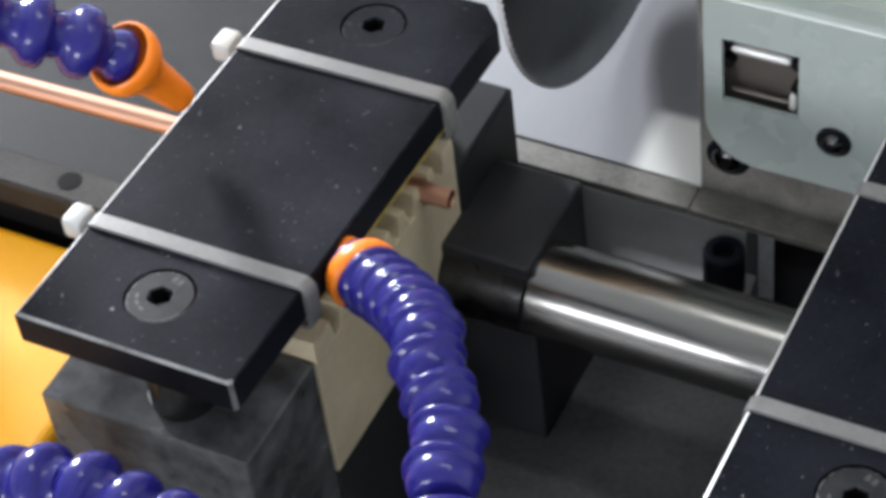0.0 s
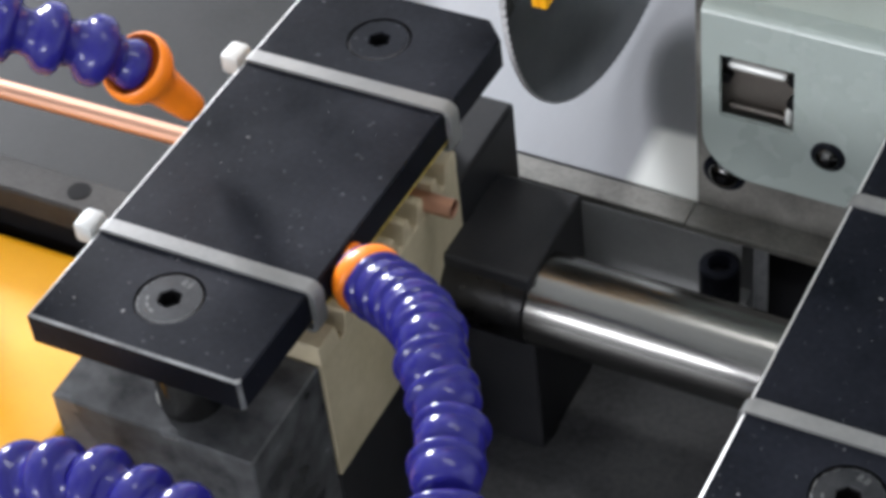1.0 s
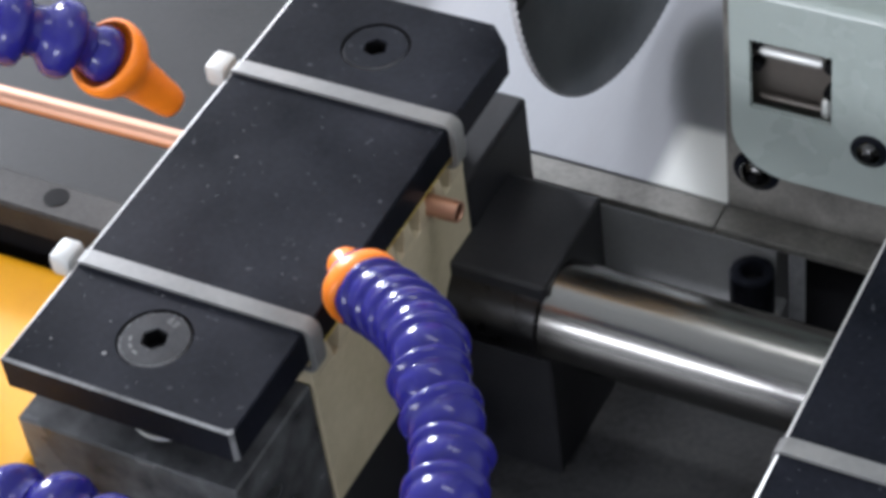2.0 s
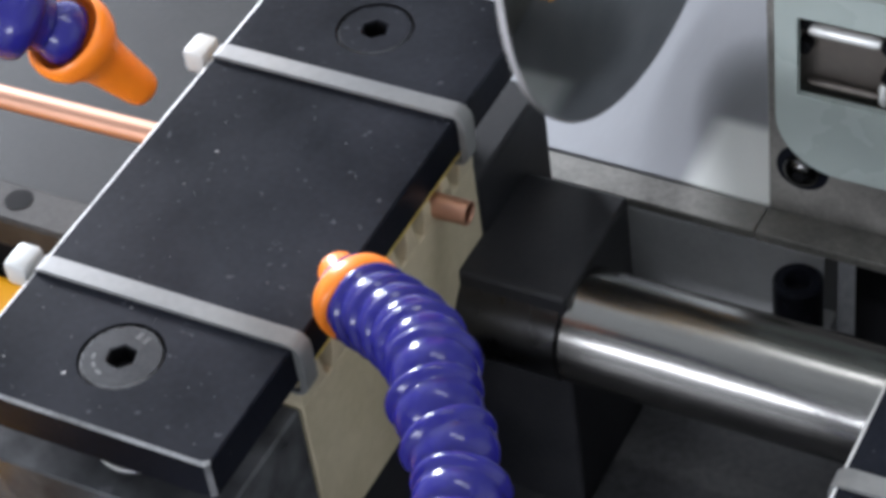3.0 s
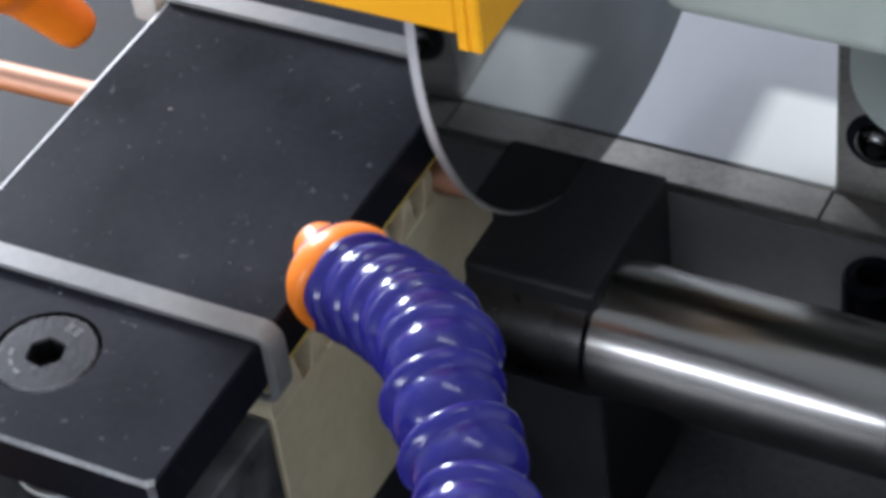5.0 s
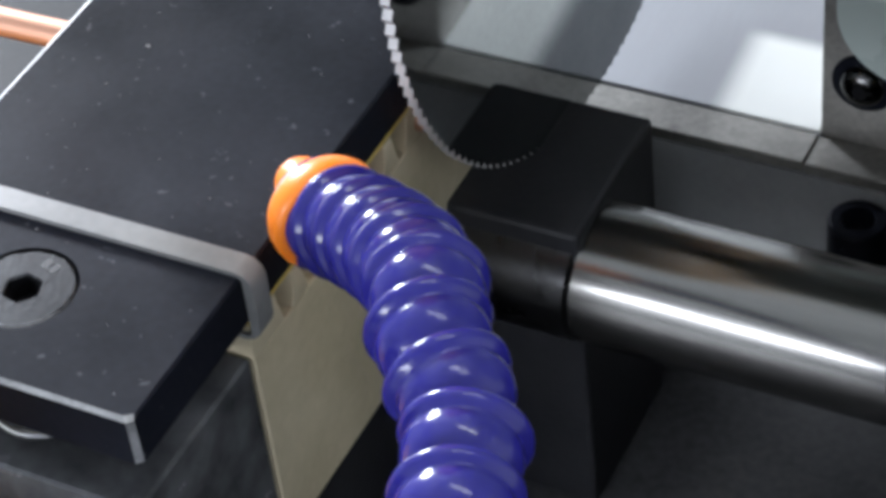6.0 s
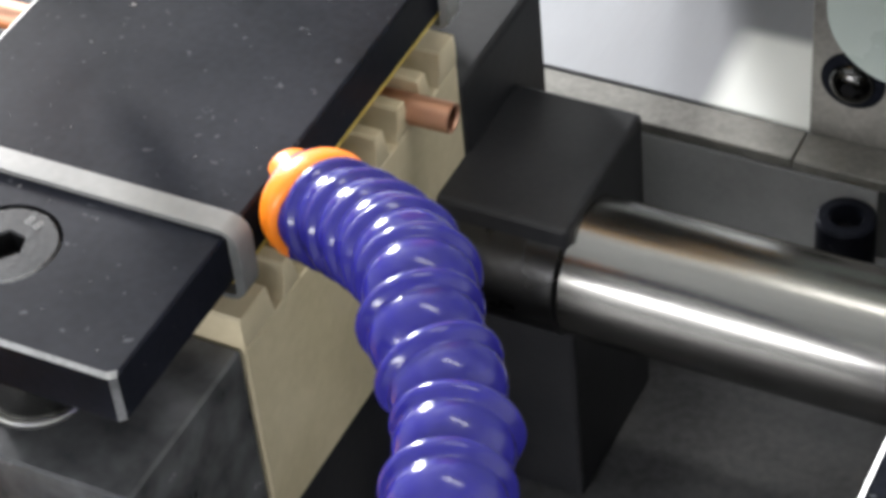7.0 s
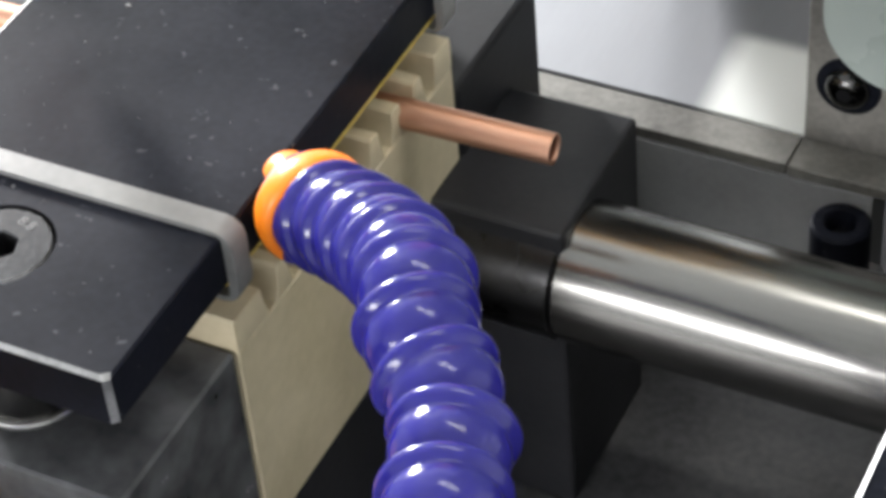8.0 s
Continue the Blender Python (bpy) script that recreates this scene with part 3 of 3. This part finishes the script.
# ---- saw ----
def saw():
    head = thing("saw_head", "circular saw head with yellow guard and grey-green gearbox", "saw")
    # modelled at its most forward place
    disc = new("blade")
    disc.parent = head
    R, teeth = 84.6, 150
    bm = new_bm()
    ring = []
    for i in range(teeth * 2):
        a = math.pi * i / teeth
        r = R if i % 2 == 0 else R - 1.1
        ring.append((r * math.cos(a), r * math.sin(a)))
    prism(bm, ring, "x", -1.0, 1.0)
    for f in bm.faces:
        f.material_index = 1 if len(f.verts) == 4 else 0
    me = part("blade", bm, [BLADE, RIM], head, "round steel saw blade with fine teeth")
    bpy.data.objects.remove(disc)
    me.data.transform(Matrix.Translation((0, 0, -LIFT / 1000)))
    me.location = V(9, 174.6, 31)
    bm = new_bm()
    lathe(bm, [(32, 0.8), (32, 6), (30, 7)], Matrix.Rotation(radians(90), 4, "Y"), 48)
    fl = part("flange", bm, BLACKDARK, me, "black steel clamping flange", smooth=40)
    fl.data.transform(Matrix.Translation((0, 0, -LIFT / 1000)))

    # guard: a yellow box open below, with a separate side cover
    bm = new_bm()
    x0, x1, y0, y1, z0, z1 = -31.5, 26.5, 86, 280, 41.5, 150
    box(bm, x0, x1 - 5, y0, y0 + 2, z0, z1, 0.5)
    box(bm, x0, x0 + 2, y0 + 2.01, y1, z0, z1)
    box(bm, x0 + 2.01, x1 - 2.51, y1 - 2, y1, z0, z1)
    box(bm, x0, x1, y0, y1, z1 + 0.02, z1 + 2, 0.4)
    part("guard", bm, YELLOW, head, "yellow painted sheet-metal blade guard")
    bm = new_bm()
    box(bm, x1 - 2.5, x1, y0 - 0.6, y1, z0 - 3, z1, 0.5)
    box(bm, x1 - 4.9, x1 - 2.5, y0 - 0.6, y0 + 1.4, z0 - 3, z1, 0.4)
    part("guard_cover", bm, YELLOW, head)
    part("guard_tab", box(new_bm(), x0 - 2.2, x0 - 0.02, y0 + 0.6, y0 + 9, z0 + 2.4, z1, 0.8, 0, 2), YELLOW, head)
    part("hinge_lug", box(new_bm(), x0 - 10, x0 - 2.3, y0 + 3, y0 + 8, 52, 62, 2, 0, 2), YELLOW, head)
    for x, z in ((-22.8, 56.0),):
        part("guard_screw", lathe(new_bm(), [(5, 0), (5, 1.2), (4.4, 1.9), (2, 1.9)], facing_front(x, y0, z), 24), YELLOW, head, "screw painted over in yellow", smooth=40)
    # gearbox to the right of the blade
    bm = new_bm()
    box(bm, 44.6, 250, 119, 300, 27.5, 170, 5, 0, 4)
    part("gearbox", bm, GREEN, head, "grey-green painted cast gearbox", smooth=40)
    part("spindle", lathe(new_bm(), [(20, 0), (20, 38)], along_x(10, 174.6, 58), 40), BLACKDARK, head, smooth=40)
    return head, me


saw_head, blade = saw()


# ---- coolant hoses ----
SEG = [(6.4, -7.2), (7.7, -6.0), (8.7, -4.4), (9.25, -2.8), (9.4, -1.4), (9.25, -0.2), (9.0, 0.6), (9.3, 1.0), (9.95, 1.5), (10.4, 2.3), (10.4, 3.1), (9.95, 3.9), (9.0, 4.4), (7.4, 4.6)]


SEG_NECKED = [(6.2, -7.0), (6.4, -5.2), (7.8, -3.8), (9.2, -2.6), (9.9, -1.2), (10.1, 0.6), (9.9, 2.0), (9.2, 3.2), (7.6, 4.0), (6.6, 4.6), (6.2, 7.0)]


def hose(points, pitch, label, nozzle, size=1.0, start=0.0, aim=None, profile=SEG, ball=None):
    """A jointed hose along a curve through the points (first the nozzle's end), with the orange nozzle ahead of it."""
    h = thing("coolant_hose", label, "coolant hose", "coolant hoses")
    pts = [Vector(p) for p in points]
    dense = []
    for i in range(len(pts) - 1):
        p0, p1, p2, p3 = pts[max(i - 1, 0)], pts[i], pts[i + 1], pts[min(i + 2, len(pts) - 1)]
        for k in range(24):
            t = k / 24
            dense.append(0.5 * (2 * p1 + (p2 - p0) * t + (2 * p0 - 5 * p1 + 4 * p2 - p3) * t * t + (3 * p1 - p0 - 3 * p2 + p3) * t ** 3))
    dense.append(pts[-1])
    dist, marks, target = 0.0, [], start
    for a, b in zip(dense, dense[1:]):
        step = (b - a).length
        while dist + step >= target and step > 0:
            marks.append((a.lerp(b, (target - dist) / step), (a - b).normalized()))
            target += pitch[min(len(marks) - 1, len(pitch) - 1)]
        dist += step
    bm = lathe(new_bm(), [(r * size, s * size) for r, s in profile], None, 36)
    first = part("segment", bm, BLUE, h, smooth=60)
    first.data.transform(Matrix.Translation((0, 0, -LIFT / 1000)))
    if ball:
        joint = part("ball_joint", lathe(new_bm(), ball, None, 32), BLUE, h, smooth=60)
        joint.data.transform(Matrix.Translation((0, 0, -LIFT / 1000)))
        joint.matrix_basis = Matrix.Translation(V(*marks[0][0])) @ marks[0][1].to_track_quat("Z", "Y").to_matrix().to_4x4()
    for i, (p, d) in enumerate(marks[1:] if ball else marks):
        ob = first if i == 0 else new("segment", first.data)
        ob.parent = h
        ob.matrix_basis = Matrix.Translation(V(*p)) @ d.to_track_quat("Z", "Y").to_matrix().to_4x4()
    p, d = marks[0]
    if nozzle:
        bm = lathe(new_bm(), nozzle, None, 36)
        noz = part("nozzle", bm, ORANGE, h, "orange plastic nozzle", smooth=50)
        noz.data.transform(Matrix.Translation((0, 0, -LIFT / 1000)))
        noz.matrix_basis = Matrix.Translation(V(*p)) @ (Vector(aim) if aim else d).to_track_quat("Z", "Y").to_matrix().to_4x4()
    return h


NOZZLE_SHORT = [(8.8, -1.4), (10.2, -1.2), (10.8, -0.4), (10.95, 0.8), (10.85, 2.6), (10.1, 4.4), (7.4, 6.6), (5.7, 8.0), (5.0, 10.6), (4.6, 13.0), (4.0, 14.0), (2.6, 14.2), (2.2, 12.8)]
hose([(11.4, 51.0, 6.2), (25.0, 42.7, 13.2), (36.5, 34.0, 19.3), (44.9, 25.5, 23.1), (49.1, 17.9, 24.1), (55.4, 10.2, 23.8), (63.3, 1.4, 23.1), (67.7, -10.2, 23.2), (73.0, -21.7, 23.0), (80.0, -36.0, 14.0), (86.0, -48.0, -12.0), (90.0, -56.0, -60.0), (91.0, -58.0, -130.0)], (9.3, 9.3, 9.3, 9.4, 9.8, 10.6, 11.6, 12.2),
     "blue jointed plastic coolant hose with an orange nozzle", NOZZLE_SHORT, 1.0, aim=(-0.80, 0.56, -0.03))
NOZZLE_CUP = [(5.0, 5.0), (7.4, 3.8), (8.3, 2.0), (8.6, 0.4), (9.2, -0.2), (9.9, 0.2), (10.2, 1.4), (10.1, 3.2), (9.4, 5.2), (7.6, 7.6), (6.5, 9.6), (5.7, 12), (5.0, 18), (4.5, 23), (4.1, 24.8), (3.0, 25.6), (2.2, 25.6), (2.0, 23)]
BALL = [(4.5, -6.0), (5.4, -4.6), (6.9, -2.6), (7.5, -0.6), (7.4, 1.4), (6.2, 3.4)]
hose([(-70.3, 68.6, 47.8), (-79.4, 62.0, 56.7), (-89.3, 55.5, 63.3), (-100.1, 50.4, 68.8), (-113.5, 47.3, 71.5), (-172.0, 66.0, 30.0), (-190.0, 72.0, -10.0), (-195.0, 74.0, -63.0)], (12.2, 13.6),
     "blue jointed plastic coolant hose with a long orange nozzle", [(r * 1.07, h * 1.21) for r, h in NOZZLE_CUP], 1.06, aim=(7.5, 13.7, -26.8), profile=SEG_NECKED, ball=BALL)
hose([(16.4, -56.3, 26.2), (4.3, -55.0, 25.5), (-10.9, -53.4, 25.0), (-25.7, -54.6, 21.5), (-43.0, -55.0, 9.0), (-56, -58, -10), (-62, -62, -36), (-64, -64, -63)], (13.0,),
     "blue jointed plastic coolant hose beside the clamp body", None, 1.12, profile=SEG_NECKED)


# ---- what moves ----
def motions():
    dz = 8.06

    def lifted(x, y, z, rz=0.0, rx=0.0, ry=0.0, shift=0.0):
        pivot = Matrix.Translation(V(-35, 80, 0))
        turn = pivot @ pose(0, 0, 0, rx, ry, rz) @ pivot.inverted()
        return Matrix.Translation((x / 1000 + shift, y / 1000, z / 1000)) @ turn

    up0 = lifted(1.7, -1.74, 11.1, -1.0, -1.55, -1.72)
    down, up1 = lifted(0, 0, 0), lifted(0, 0, dz)
    walk(plate_left, [(0, up0), (1.4, up0), (1.9, down), (6.65, down), (6.9, up1), (8.0, up1)])
    def right(x, z):
        return Matrix.Translation((x / 1000, 0.0077, z / 1000))

    # the second clamp creeps along the guide rod while the saw cuts
    walk(plate_right, [(0, right(196.4, 8.0)), (1.4, right(196.4, 8.0)), (1.9, right(196.2, 0)), (3.0, right(195.6, 0)), (5.9, right(190.3, 0)), (6.65, right(190.0, 0)),
                       (6.9, right(190.0, 8.0)), (8.0, right(189.6, 8.0))])
    walk(body_right, [(0, pose(0, 0, 0)), (1.9, pose(-0.0002, 0, 0)), (3.0, pose(-0.0008, 0, 0)), (5.9, pose(-0.0061, 0, 0)), (8.0, pose(-0.0066, 0, 0))])
    walk(tube, [(0, pose(0, 0, 0)), (7.7, pose(0, 0, 0)), (7.8, pose(0.0055, 0, 0)), (7.9, pose(0.0205, 0, 0)), (8.0, pose(0.023, 0, 0))])
    rows = [(0, 55.8), (2.3, 56.6), (2.8, 56.4), (2.9, 53.0), (3.0, 41.0), (3.1, 31.0), (3.2, 21.5), (3.3, 12.4), (3.4, 7.6), (3.5, 5.4), (4.0, 2.4), (4.5, 0.0),
            (5.0, -3.6), (5.3, -5.0), (5.8, -8.4), (6.1, -6.4), (6.2, 4.0), (6.3, 16.6), (6.4, 29.5), (6.5, 42.0), (6.6, 51.0), (6.7, 56.0), (8.0, 56.0)]
    walk(saw_head, [(t, pose(0, y / 1000, 0)) for t, y in rows])
    spin = [(i / 10, Matrix.Translation(V(9, 174.6, 31)) @ pose(0, 0, 0, max(0, min(i, 58) - 27) * 55.0)) for i in range(81)]
    walk(blade, spin)


motions()
